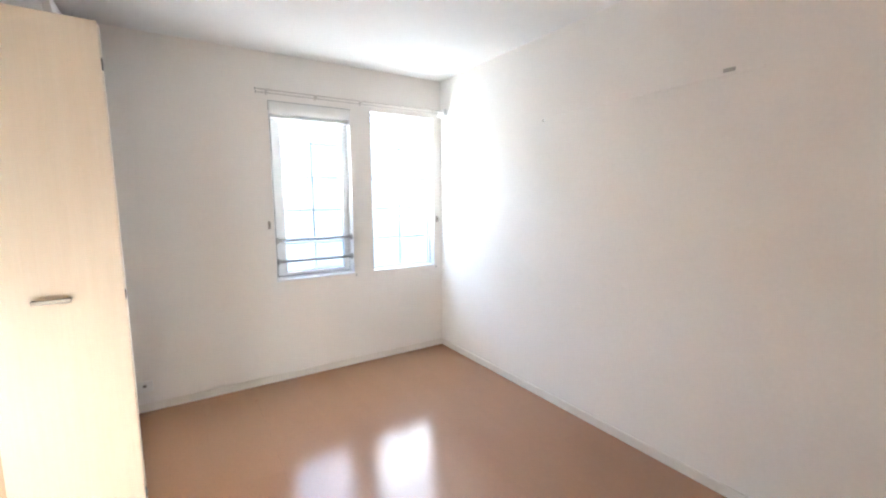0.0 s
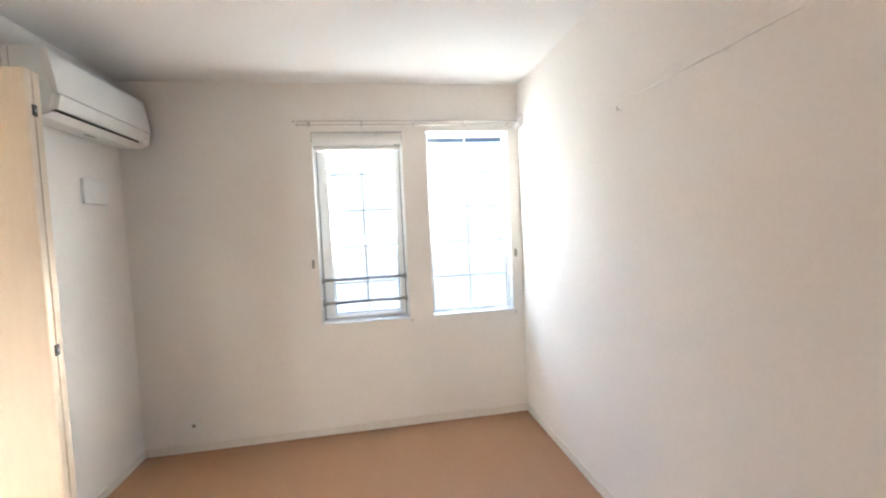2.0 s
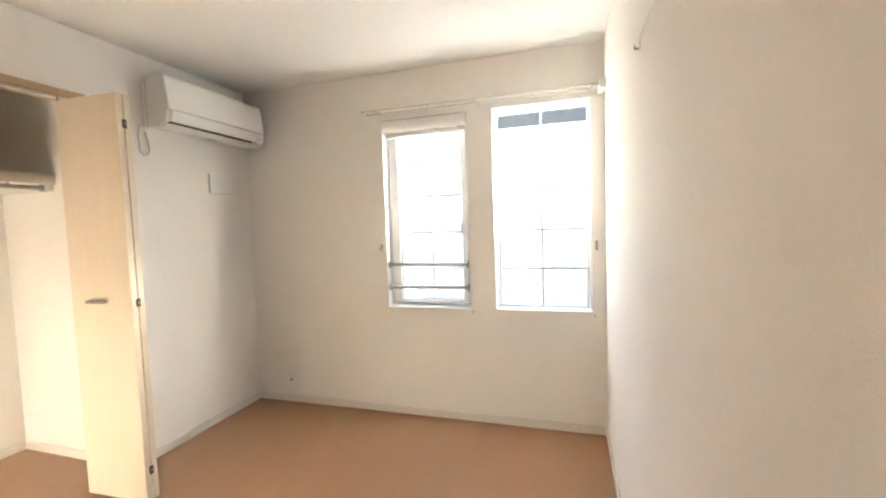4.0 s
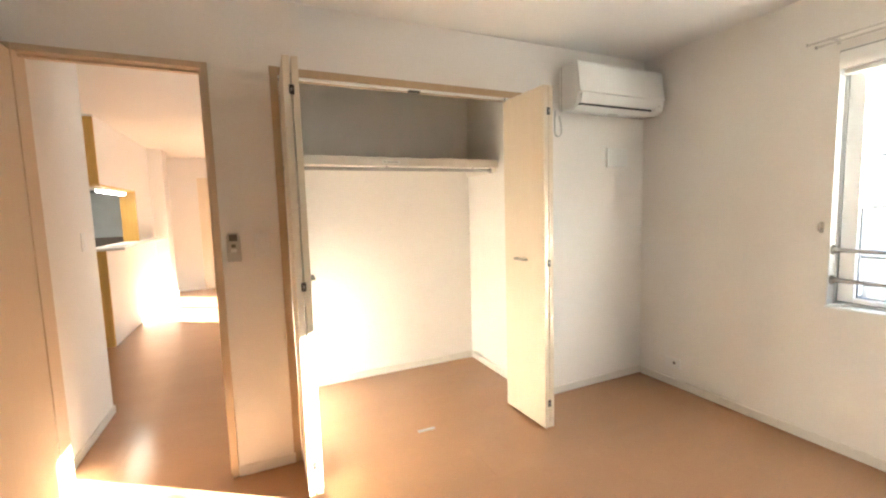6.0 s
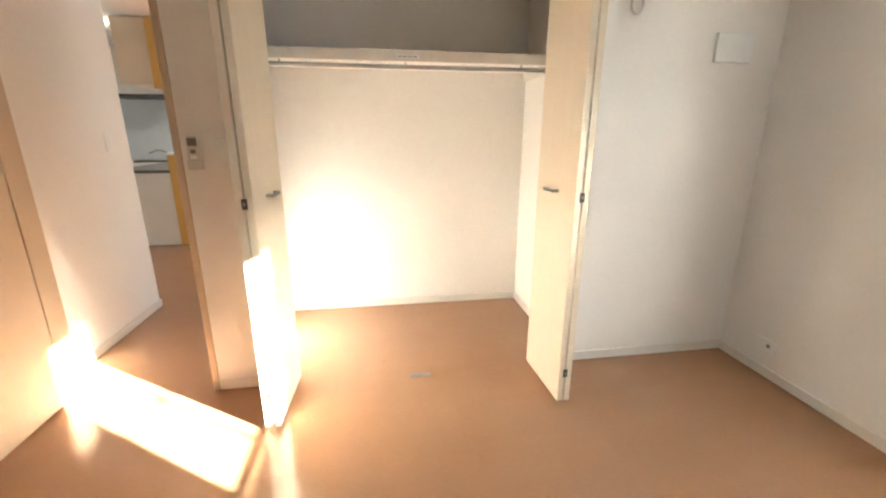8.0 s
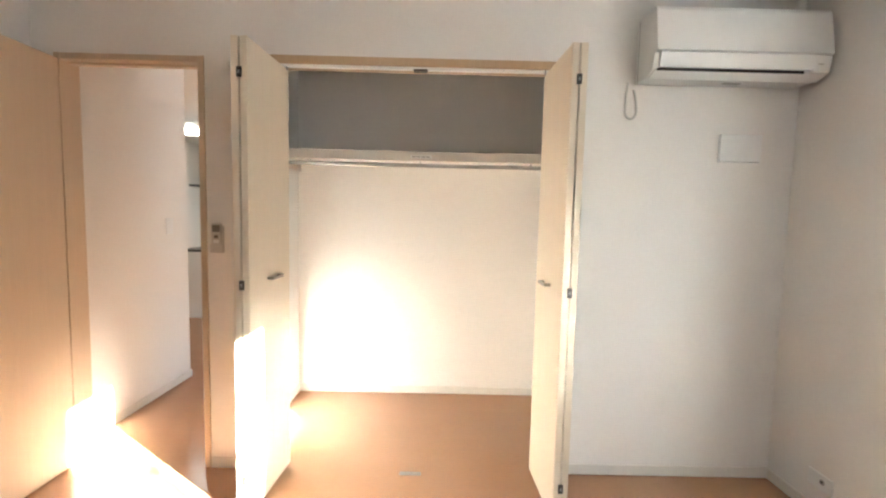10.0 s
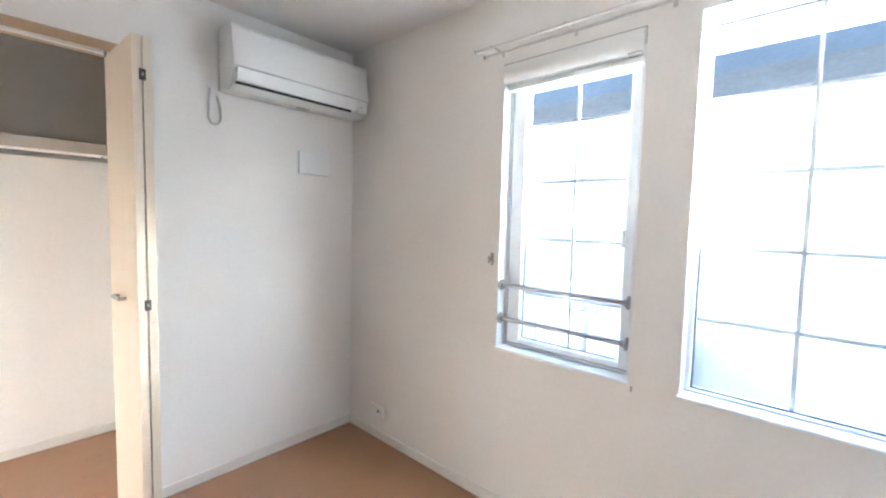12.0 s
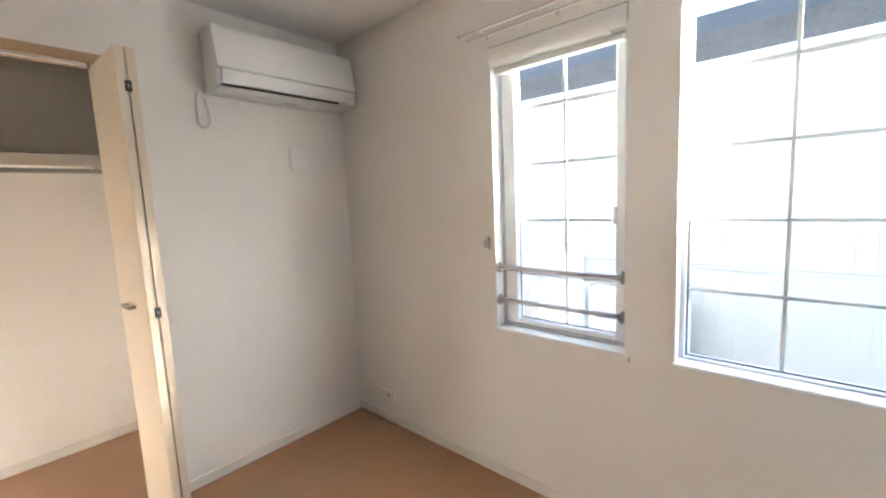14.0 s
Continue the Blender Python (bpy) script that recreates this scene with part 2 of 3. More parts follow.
def window(name, o, sash, label, handle):
    x0, x1, z0, z1 = o
    ob = thing(name, label, "window", kind="structure")
    j = 0.005
    part("reveal", boxes((x0 + 0.001, x0 + j, -0.002, FR, z0 + 0.006, z1 - 0.001), (x1 - j, x1 - 0.001, -0.002, FR, z0 + 0.006, z1 - 0.001), (x0 + j, x1 - j, -0.002, FR, z1 - j, z1 - 0.001)),
         M_VINYL, ob, "white lining of the window recess")
    part("sill", boxes((x0 - 0.004, x1 + 0.004, -0.010, FR, z0 - 0.008, z0 + 0.006), bevel=0.003), M_VINYL, ob, "white window sill")
    part("drip_peg", boxes((x1 + 0.010, x1 + 0.017, -0.006, 0, z0 - 0.030, z0 - 0.010), bevel=0.001), M_GREY, ob, "small grey peg at the sill end")
    f, fb = (0.016, 0.012) if sash else (0.022, 0.008)   # frame width; its foot rail
    a0, a1, c0, c1 = x0, x1, z0 + 0.006, z1
    part("frame", boxes((a0, a0 + f, FR, FR + 0.055, c0, c1), (a1 - f, a1, FR, FR + 0.055, c0, c1),
                        (a0 + f, a1 - f, FR, FR + 0.055, c0, c0 + fb), (a0 + f, a1 - f, FR, FR + 0.055, c1 - f - (0 if sash else 0.010), c1), bevel=0.003), M_VINYL, ob)
    a0, a1, c0, c1 = a0 + f, a1 - f, c0 + fb, c1 - f - (0 if sash else 0.010)
    if sash:
        s = sash
        part("seal", boxes((a0, a1, FR + 0.012, FR + 0.018, c0, c0 + 0.006), (a0, a0 + 0.006, FR + 0.012, FR + 0.018, c0, c1),
                           (a1 - 0.006, a1, FR + 0.012, FR + 0.018, c0, c1)), M_SEAL, ob, "dark rubber seal")
        part("sash", boxes((a0 + 0.006, a0 + s + LS, FR - 0.004, FR + 0.05, c0 + 0.006, c1 - 0.004), (a1 - s, a1 - 0.006, FR - 0.004, FR + 0.05, c0 + 0.006, c1 - 0.004),
                           (a0 + s + LS, a1 - s, FR - 0.004, FR + 0.05, c0 + 0.006, c0 + 0.032), (a0 + s + LS, a1 - s, FR - 0.004, FR + 0.05, c1 - s, c1 - 0.004), bevel=0.004), M_VINYL, ob)
        a0, a1, c0, c1 = a0 + s + LS, a1 - s, c0 + 0.032, c1 - s
    g = 0.005
    yb = FR + 0.022
    part("glazing_bead", boxes((a0, a1, yb, yb + 0.006, c0, c0 + g), (a0, a1, yb, yb + 0.006, c1 - g, c1),
                               (a0, a0 + g, yb, yb + 0.006, c0, c1), (a1 - g, a1, yb, yb + 0.006, c0, c1)), M_SEAL, ob, "dark glazing bead")
    pane = part("pane", boxes((a0 + 0.001, a1 - 0.001, FR + 0.030, FR + 0.036, c0 + 0.001, c1 - 0.001)), M_GLASS, ob, "clear double glazing")
    pane.visible_shadow = False
    # glazing bars: one upright, four across
    xm, b = (a0 + a1) / 2, 0.0058
    part("glazing_bar", boxes((xm - b, xm + b, FR + 0.037, FR + 0.045, c0, c1)), M_VINYL, ob, "white upright glazing bar")
    for k in range(1, 5):
        z = 0.795 + 0.2595 * k
        part("glazing_bar", boxes((a0, xm - b, FR + 0.037, FR + 0.045, z - b, z + b), (xm + b, a1, FR + 0.037, FR + 0.045, z - b, z + b)),
             M_VINYL, ob, "white glazing bar")
    if handle:
        part("handle", boxes((x1 - 0.070, x1 - 0.054, FR - 0.016, FR - 0.004, 1.30, 1.37), bevel=0.006, seg=2), M_VINYL, ob, "white casement handle")
    return ob


window("window_1", W1, 0.045, "white framed casement window with glazing bars", True)
window("window_2", W2, 0.0, "white framed fixed window with glazing bars", False)

lw = thing("window_3", "white framed balcony window of the living room", "window", kind="structure")
part("frame", boxes((-3.25, -3.21, 0.04, 0.10, 0.05, 2.15), (-1.39, -1.35, 0.04, 0.10, 0.05, 2.15), (-3.21, -1.39, 0.04, 0.10, 0.05, 0.09),
                    (-3.21, -1.39, 0.04, 0.10, 2.11, 2.15)), M_VINYL, lw)
part("sash", boxes((-2.33, -2.27, 0.05, 0.09, 0.09, 2.11)), M_VINYL, lw)
for xa, xb in ((-3.208, -2.332), (-2.268, -1.392)):
    big = part("pane", boxes((xa, xb, 0.066, 0.072, 0.092, 2.108)), M_GLASS, lw, "clear glazing")
    big.visible_shadow = False

# roller blind in the head of window 1
rb = thing("roller_blind", "white roller blind cassette rolled up in the window head", "roller blind")
part("cassette", prism([(0.05, 2.102), (-0.012, 2.102), (-0.020, 2.080), (-0.018, 2.043), (0.0, 2.022), (0.05, 2.016)], "x", W1[0] + 0.0055, W1[1] - 0.0055), M_WHITE, rb, smooth=True)
# solid grey strips give the shaded gap round the cassette its dark line
part("gap_shade_strip", boxes((W1[0] - 0.001, W1[1] + 0.001, -0.003, 0.003, 2.106, 2.111), (W1[0] - 0.001, W1[0] + 0.003, -0.003, 0.003, 2.045, 2.106),
                        (W1[1] - 0.003, W1[1] + 0.001, -0.003, 0.003, 2.045, 2.106)), M_GREY, rb, "grey strip standing in for the shaded gap round the cassette")
part("blind_edge", boxes((W1[0] + 0.016, W1[1] - 0.016, 0.010, 0.045, 1.990, 2.015), bevel=0.004), M_WHITE, rb, "white bottom rail of the blind")
part("end_cap", boxes((W1[1] - 0.06, W1[1] - 0.012, -0.019, 0.01, 2.016, 2.021)), M_GREY, rb, "grey plastic end cap")


# two guard rails across window 1
def guard_rail(z):
    ob = thing("guard_rail", "round steel guard rail across the window opening", "guard rail", group="window guard rails")
    y = 0.010
    part("bar", tube(((W1[0] + 0.02, y, z), (W1[1] - 0.02, y, z), 0.011)), M_METAL, ob, smooth=True)
    for x, s in ((W1[0] + 0.014, 1), (W1[1] - 0.014, -1)):
        part("flange", tube(((x, y, z), (x + s * 0.006, y, z), 0.026), ((x + s * 0.006, y, z), (x + s * 0.022, y, z), 0.0145)), M_METAL, ob, "steel wall flange", smooth=True)
    return ob


guard_rail(1.091)
guard_rail(0.930)


# tieback hooks beside the windows
def tieback(x, z):
    ob = thing("tieback_hook", "small metal curtain tieback hook on the wall", "hook", group="tieback hooks")
    part("plate", boxes((x - 0.009, x + 0.009, -0.005, 0, z - 0.030, z + 0.030), bevel=0.003), M_SATIN, ob)
    part("hook", boxes((x - 0.006, x + 0.006, -0.030, -0.005, z - 0.020, z - 0.008), (x - 0.006, x + 0.006, -0.030, -0.022, z - 0.008, z + 0.016), bevel=0.003, seg=2), M_SATIN, ob)


tieback(1.143, 1.211)
tieback(2.601, 1.209)

# double curtain rail over both windows
cr = thing("curtain_rail", "white double curtain rail above the windows", "curtain rail")
for y, z, x0 in ((-0.045, 2.150, 1.100), (-0.100, 2.158, 1.088)):
    part("track", boxes((x0, 2.648, y - 0.005, y + 0.005, z - 0.0045, z + 0.0045), bevel=0.0015), M_RAIL, cr)
    part("end_stop", boxes((x0 - 0.009, x0, y - 0.008, y + 0.008, z - 0.008, z + 0.008), bevel=0.002), M_GREY, cr, "grey end stop")
for x in (1.17, 1.52, 1.88, 2.25, 2.57):
    part("bracket", boxes((x - 0.008, x + 0.008, -0.003, 0, 2.146, 2.176), (x - 0.006, x + 0.006, -0.106, -0.003, 2.1625, 2.1665), bevel=0.001), M_RAIL, cr)

part("end_return", boxes((2.615, W - 0.001, -0.115, -0.001, 2.125, 2.182), bevel=0.004), M_WHITE, cr, "white end return against the wall")

# ---- air conditioner ----
AY0, AY1 = -0.820, -0.030
ac = thing("air_conditioner", "white split air conditioner high on the wall", "air conditioner")
part("body", prism([(0.002, 2.012), (0.002, 2.305), (0.135, 2.310), (0.150, 2.300), (0.184, 2.095), (0.166, 2.030), (0.12, 2.006)], "y", AY0, AY1, bevel=0.004), M_ACW, ac, smooth=True)
part("front_panel", prism([(0.146, 2.309), (0.172, 2.303), (0.181, 2.285), (0.209, 2.102), (0.181, 2.098)], "y", AY0, AY1, bevel=0.003), M_ACW, ac, smooth=True)
part("flap", prism([(0.205, 2.0965), (0.190, 2.034), (0.180, 2.036), (0.184, 2.0965)], "y", AY0 + 0.02, AY1 - 0.075, bevel=0.001), M_ACW, ac, "white air flap")
part("air_outlet", boxes((0.140, 0.185, AY0 + 0.022, AY1 - 0.112, 2.020, 2.0325)), M_BLACK, ac, "black air outlet slot")
part("lower_lip", prism([(0.184, 2.0195), (0.13, 2.000), (0.12, 2.006), (0.17, 2.022)], "y", AY0 + 0.004, AY1 - 0.004), M_ACW, ac)
part("display", prism([(0.204, 2.096), (0.190, 2.024), (0.170, 2.024), (0.180, 2.096)], "y", AY1 - 0.073, AY1 - 0.002, bevel=0.003), M_ACW, ac, smooth=True)
part("indicator", boxes((0.1955, 0.1985, AY1 - 0.060, AY1 - 0.035, 2.058, 2.061)), M_GREY, ac, "grey indicator lights")
part("label", boxes((0.062, 0.082, -0.43, -0.35, 2.0055, 2.0075)), M_LGREY, ac, "pale rating label")
part("side_seam", boxes((0.026, 0.029, AY0 - 0.001, AY0 + 0.001, 2.005, 2.30)), M_GREY, ac, "fine seam line")

wire("power_cord", [(0.006, -0.856, 2.02), (0.008, -0.864, 1.92), (0.014, -0.853, 1.848), (0.016, -0.822, 1.852), (0.012, -0.813, 1.92), (0.008, -0.826, 1.985)],
     0.0055, M_CORD, None, "white power cord hanging in a loop below the air conditioner", "cord")
bp = thing("blank_cover", "white blank cover plate on the wall", "cover plate")
part("cover", boxes((0.0, 0.018, -0.385, -0.178, 1.644, 1.781), bevel=0.004, seg=2), M_WHITE, bp)

# wall plates
def wall_plate(name, label, category, m, w, h, extra=None):
    ob = thing(name, label, category, at=m)
    part("plate", boxes((-w / 2, w / 2, -0.008, 0, -h / 2, h / 2), bevel=0.003, seg=2), M_WHITE, ob)
    return ob


tv = wall_plate("aerial_socket", "white aerial socket plate near the floor", "socket", pose(0.300, 0, 0.174), 0.12, 0.075)
part("socket", tube(((0.012, -0.012, 0.004), (0.012, -0.008, 0.004), 0.0055)), M_BLACK, tv, "black round socket")
part("socket_ring", tube(((0.012, -0.0095, 0.004), (0.012, -0.008, 0.004), 0.013)), M_LGREY, tv)

hs = wall_plate("light_switch", "white wall switch plate in the hall", "switch", pose(-0.985, BACK, 1.228, 0, 0, 180), 0.075, 0.12)
part("rocker", boxes((-0.02, 0.02, -0.012, -0.008, -0.045, 0.045), bevel=0.002), M_WHITE, hs)
ps = wall_plate("blank_switch", "white blank switch plate beside the closet", "switch", pose(0, -2.757, 1.211, 0, 0, 90), 0.07, 0.12)
part("rocker", boxes((-0.02, 0.02, -0.012, -0.008, -0.045, 0.045), bevel=0.002), M_WHITE, ps)

rc = thing("remote_control", "pale grey remote control in a wall holder", "remote control", at=pose(0, -2.886, 1.209, 0, 0, 90))
part("holder", boxes((-0.031, 0.031, -0.010, 0, -0.075, 0.060), (-0.031, 0.031, -0.024, -0.010, -0.075, -0.030), bevel=0.003), M_REMOTE, rc)
part("remote", boxes((-0.025, 0.025, -0.022, -0.010, -0.066, 0.072), bevel=0.003), M_REMOTE, rc, "pale grey remote")
part("screen", boxes((-0.019, 0.019, -0.0235, -0.022, 0.030, 0.064)), M_GUARD, rc, "dark display")
part("button", boxes((-0.010, 0.010, -0.0245, -0.022, -0.002, 0.014), bevel=0.002), M_GUARD, rc)
part("button", boxes((-0.014, 0.014, -0.0245, -0.022, -0.026, -0.010), bevel=0.002), M_WHITE, rc)

# ---- closet ----
fw = 0.036
cf = thing("closet_frame", "tan wood frame round the closet opening", "frame", kind="structure")
part("jamb", boxes((-0.104, 0.008, CL0 - fw, CL0 + 0.004, 0, CLH + fw), bevel=0.002), M_FRAME, cf)
part("jamb", boxes((-0.104, 0.008, CL1 - 0.004, CL1 + fw, 0, CLH + fw), bevel=0.002), M_FRAME, cf)
part("head", boxes((-0.104, 0.007, CL0 + 0.004, CL1 - 0.004, CLH - 0.004, CLH + fw - 0.001), bevel=0.002), M_FRAME, cf)
part("track", boxes((-0.030, -0.004, CL0 + 0.005, CL1 - 0.005, CLH - 0.016, CLH - 0.005)), M_WHITE, cf, "white top track")
part("catch", boxes((-0.034, 0.0, -1.915, -1.845, CLH - 0.024, CLH - 0.014), bevel=0.002), M_DARK, cf, "dark magnetic catch")

shelf = thing("closet_shelf", "white closet shelf with a deep front edge", "shelf")
part("board", boxes((CLB, -0.495, CLS0, CLS1, 1.700, 1.720)), M_WALL, shelf)
part("front_edge", boxes((-0.495, -0.470, CLS0, CLS1, 1.679, 1.738), bevel=0.002), M_BASE, shelf, "off-white front edge")
part("batten", boxes((CLB, -0.495, CLS1 - 0.02, CLS1, 1.645, 1.700)), M_BASE, shelf)
part("batten", boxes((CLB, -0.495, CLS0, CLS0 + 0.02, 1.645, 1.700)), M_BASE, shelf)
part("sticker", boxes((-0.470, -0.4690, -1.958, -1.828, 1.694, 1.715)), M_WHITE, shelf, "small printed sticker")
for k in range(4):
    part("print_bar", boxes((-0.469, -0.4685, -1.950 + k * 0.029, -1.928 + k * 0.029, 1.701, 1.708)), M_LGREY, shelf)
rod = thing("clothes_rod", "slim metal clothes rod under the closet shelf", "clothes rod")
part("rod", tube(((-0.56, CLS0 + 0.03, 1.664), (-0.56, CLS1 - 0.03, 1.664), 0.0125)), M_METAL, rod, smooth=True)
for y in (-2.60, -1.90, -1.20):
    part("hanger", boxes((-0.566, -0.554, y - 0.004, y + 0.004, 1.672, 1.700), bevel=0.001), M_METAL, rod, "metal rod hanger")
for y, s in ((CLS0, 1), (CLS1, -1)):
    part("socket", tube(((-0.56, y, 1.664), (-0.56, y + s * 0.03, 1.664), 0.021)), M_METAL, rod, "metal rod socket", smooth=True)


def leaf(a, b, side):
    """One folding leaf from a to b on the plan. side: which way its room face looks (+1: left of a to b)."""
    a, b = Vector((*a, 0)), Vector((*b, 0))
    way = (b - a).normalized()
    n = Vector((-way.y, way.x, 0)) * side
    L = (b - a).length
    m = Matrix(((way.x, n.x, 0, a.x), (way.y, n.y, 0, a.y), (0, 0, 1, 0), (0, 0, 0, 1)))
    return m, L


def folding_door(name, label, pivot, fold, slide, mirror):
    ob = thing(name, label, "folding door", group="closet folding doors")
    T = 0.030
    for tag, (a, b), side in (("leaf", (pivot, fold[0]), mirror), ("leaf", (slide, fold[1]), -mirror)):
        m, L = leaf(a, b, side)
        bm = boxes((0, L, -T, 0, 0.014, 2.052), bevel=0.002)
        bm.transform(m)
        lf = part("leaf", bm, M_LEAF, ob, "pale wood leaf")
        bm = boxes((L, L + 0.0015, -T + 0.001, -0.001, 0.016, 2.050))
        bm.transform(m)
        part("edge_band", bm, M_LEAF, lf)
        if a == slide:
            # bow handle on the room face
            z, x0, x1 = 1.040, L * 0.47 - 0.055, L * 0.47 + 0.055
            bm = boxes((x0, x1, 0.022, 0.030, z - 0.008, z + 0.008), (x0, x0 + 0.012, 0, 0.024, z - 0.007, z + 0.007),
                       (x1 - 0.012, x1, 0, 0.024, z - 0.007, z + 0.007), bevel=0.003, seg=2)
            bm.transform(m)
            part("handle", bm, M_SATIN, lf, "satin metal bow handle")
    # hinges across the fold
    f = ((Vector(fold[0]) + Vector(fold[1])) / 2)
    for z in (0.168, 1.031, 1.908):
        x = max(fold[0][0], fold[1][0])
        h = part("hinge", boxes((x - 0.003, x + 0.004, f.y - 0.011, f.y + 0.011, z - 0.021, z + 0.021), bevel=0.002), M_DARK, ob, "dark hinge")
        part("hinge_pin", boxes((x + 0.004, x + 0.0065, f.y - 0.003, f.y + 0.003, z - 0.006, z + 0.006)), M_METAL, h, "bright hinge pin")
    for (x, y) in (pivot, slide):
        part("pin", tube(((x + 0.02, y, 2.045), (x + 0.02, y, 2.069), 0.005)), M_METAL, ob)
    return ob


# room faces look outwards from the pair; the opening-side leaf carries the handle
folding_door("closet_door", "pale wood folding closet door, folded open", (-0.014, CL1 - 0.010), ((0.378, -1.184), (0.378, -1.248)), (-0.014, -1.265), 1)
folding_door("closet_door", "pale wood folding closet door, folded open in sunlight", (-0.032, CL0 + 0.010), ((0.362, -2.630), (0.362, -2.564)), (-0.034, -2.541), -1)

# floor catch
fc = thing("floor_catch", "small silver door catch strip on the floor", "door catch")
part("strip", boxes((0.017, 0.045, -1.949, -1.839, 0, 0.003), bevel=0.001), M_METAL, fc)
part("slot", boxes((0.025, 0.037, -1.914, -1.894, 0.003, 0.0042)), M_GREY, fc)
part("slot", boxes((0.025, 0.037, -1.884, -1.859, 0.003, 0.0042)), M_GREY, fc)

# ---- room door, open against the back wall ----
df = thing("door_frame", "tan wood door frame without a threshold", "frame", kind="structure")
part("jamb", boxes((-0.106, 0.008, DR1 - 0.004, DR1 + 0.026, 0, DRH + 0.026), bevel=0.002), M_DOOR, df)
part("jamb", boxes((-0.106, 0.008, DR0 - 0.026, DR0 + 0.004, 0, DRH + 0.026), bevel=0.002), M_DOOR, df)
part("head", boxes((-0.106, 0.007, DR0 + 0.004, DR1 - 0.004, DRH - 0.004, DRH + 0.025), bevel=0.002), M_DOOR, df)
part("stop", boxes((-0.070, -0.040, DR0 + 0.004, DR1 - 0.016, DRH - 0.014, DRH - 0.004)), M_DOOR, df)
part("stop", boxes((-0.070, -0.040, DR1 - 0.015, DR1 - 0.004, 0, DRH - 0.014)), M_DOOR, df)
dr = thing("door_1", "tan wood door standing open against the wall", "door", kind="structure")
part("door_leaf", boxes((0.010, 0.720, DR0 - 0.034, DR0, 0.008, DRH - 0.004), bevel=0.002), M_DOOR, dr)
for z in (0.25, 1.0, 1.75):
    part("hinge", tube(((0.014, DR0 - 0.006, z - 0.05), (0.014, DR0 - 0.006, z + 0.05), 0.005)), M_SATIN, dr, "satin hinge", smooth=True)

# ---- picture rail on the east wall, ceiling rosette ----
pr = thing("picture_rail", "slim white picture rail on the wall", "picture rail")
part("rail", boxes((W - 0.004, W, -2.49, -1.24, 1.925, 1.961), bevel=0.0015), M_WALL, pr)
part("stop", boxes((W - 0.010, W - 0.004, -2.383, -2.337, 1.941, 1.957), bevel=0.001), M_GREY, pr, "grey metal rail hook")
hk = thing("wall_hook", "small white hook screwed to the wall", "hook")
part("plate", boxes((W - 0.003, W, -1.281, -1.272, 1.895, 1.938), bevel=0.0008), M_WHITE, hk)
part("hook", boxes((W - 0.018, W - 0.003, -1.280, -1.273, 1.895, 1.899), (W - 0.018, W - 0.015, -1.280, -1.273, 1.899, 1.910)), M_LGREY, hk)
cz = thing("ceiling_rose", "white plastic lamp fitting on the ceiling", "ceiling rose", at=pose(0.93, -1.455, H))
part("rose", tube(((0, 0, -0.022), (0, 0, 0), 0.052), seg=32), M_WHITE, cz, smooth=True)
for x in (-0.023, 0.023):
    part("socket_slot", boxes((x - 0.003, x + 0.003, -0.014, 0.014, -0.0235, -0.022)), M_GREY, cz, "dark contact slot")

# ---- kitchen and living room beyond the doorway ----
KX = -3.11                                  # end of the counter
KO = -4.49                                  # far end of the pass-through
structure("wall_counter", boxes((KO, KX + 0.0, KIT - 0.12, KIT, 0, 1.035), (KO, KX, KIT - 0.12, KIT, 1.735, H), (LIVW, KO, KIT - 0.12, KIT, 0, H)),
          M_WALL, "white kitchen wall with a pass-through", "wall")
structure("wall_pillar", boxes((-5.85, -5.45, KIT, KIT + 0.18, 0, H)), M_WALL, "white boxed-out pillar", "wall")
ct = thing("breakfast_bar", "white breakfast bar on the kitchen wall", "breakfast bar")
part("board", boxes((-5.36, KX + 0.03, KIT - 0.17, KIT + 0.17, 1.035, 1.065), bevel=0.004), M_WHITE, ct)
part("notice", boxes((-3.50, -3.22, KIT - 0.02, KIT + 0.12, 1.0665, 1.070)), M_LGREY, ct, "printed sheet")
ep = thing("counter_end_panel", "honey-coloured wood end panel of the counter", "panel")
part("panel", boxes((KX, KX + 0.02, KIT - 0.17, KIT, 0, 1.035), bevel=0.002), M_GOLD, ep)
up = thing("upper_end_panel", "honey-coloured wood end panel of the hanging cupboard", "panel")
part("panel", boxes((KX, KX + 0.02, KIT - 0.17, KIT, 1.735, 2.42), bevel=0.002), M_GOLD, up)
ln = thing("pass_through_lining", "honey-coloured wood lining of the pass-through", "lining")
part("side", boxes((KO, KO + 0.02, KIT - 0.17, KIT + 0.004, 1.066, 1.735)), M_GOLD, ln)
part("top", boxes((KO + 0.02, KX, KIT - 0.121, KIT + 0.004, 1.720, 1.734)), M_GOLD, ln)
hc = thing("hanging_cupboard", "pale hanging kitchen cupboard", "cupboard")
part("body", boxes((-4.47, KX, KIT - 0.50, KIT - 0.171, 1.775, 2.42), bevel=0.002), M_LEAF, hc)
kl = thing("kitchen_lamp", "lit strip lamp under the hanging cupboard", "lamp")
part("housing", boxes((-4.24, KX - 0.24, KIT - 0.118, KIT - 0.03, 1.690, 1.7195), bevel=0.005), M_WHITE, kl)
part("tube", boxes((-4.22, KX - 0.26, KIT - 0.112, KIT - 0.036, 1.668, 1.6895), bevel=0.006), M_LAMP, kl, "glowing lamp cover")
bc = thing("sink_unit", "white kitchen sink unit with a dark worktop", "kitchen unit")
part("body", boxes((-4.82, KX + 0.01, KIT - 0.80, KIT - 0.172, 0.0, 0.84), bevel=0.003), M_WHITE, bc)
part("worktop", boxes((-4.82, KX + 0.02, KIT - 0.82, KIT - 0.172, 0.84, 0.87), bevel=0.003), M_STONE, bc, "dark worktop")
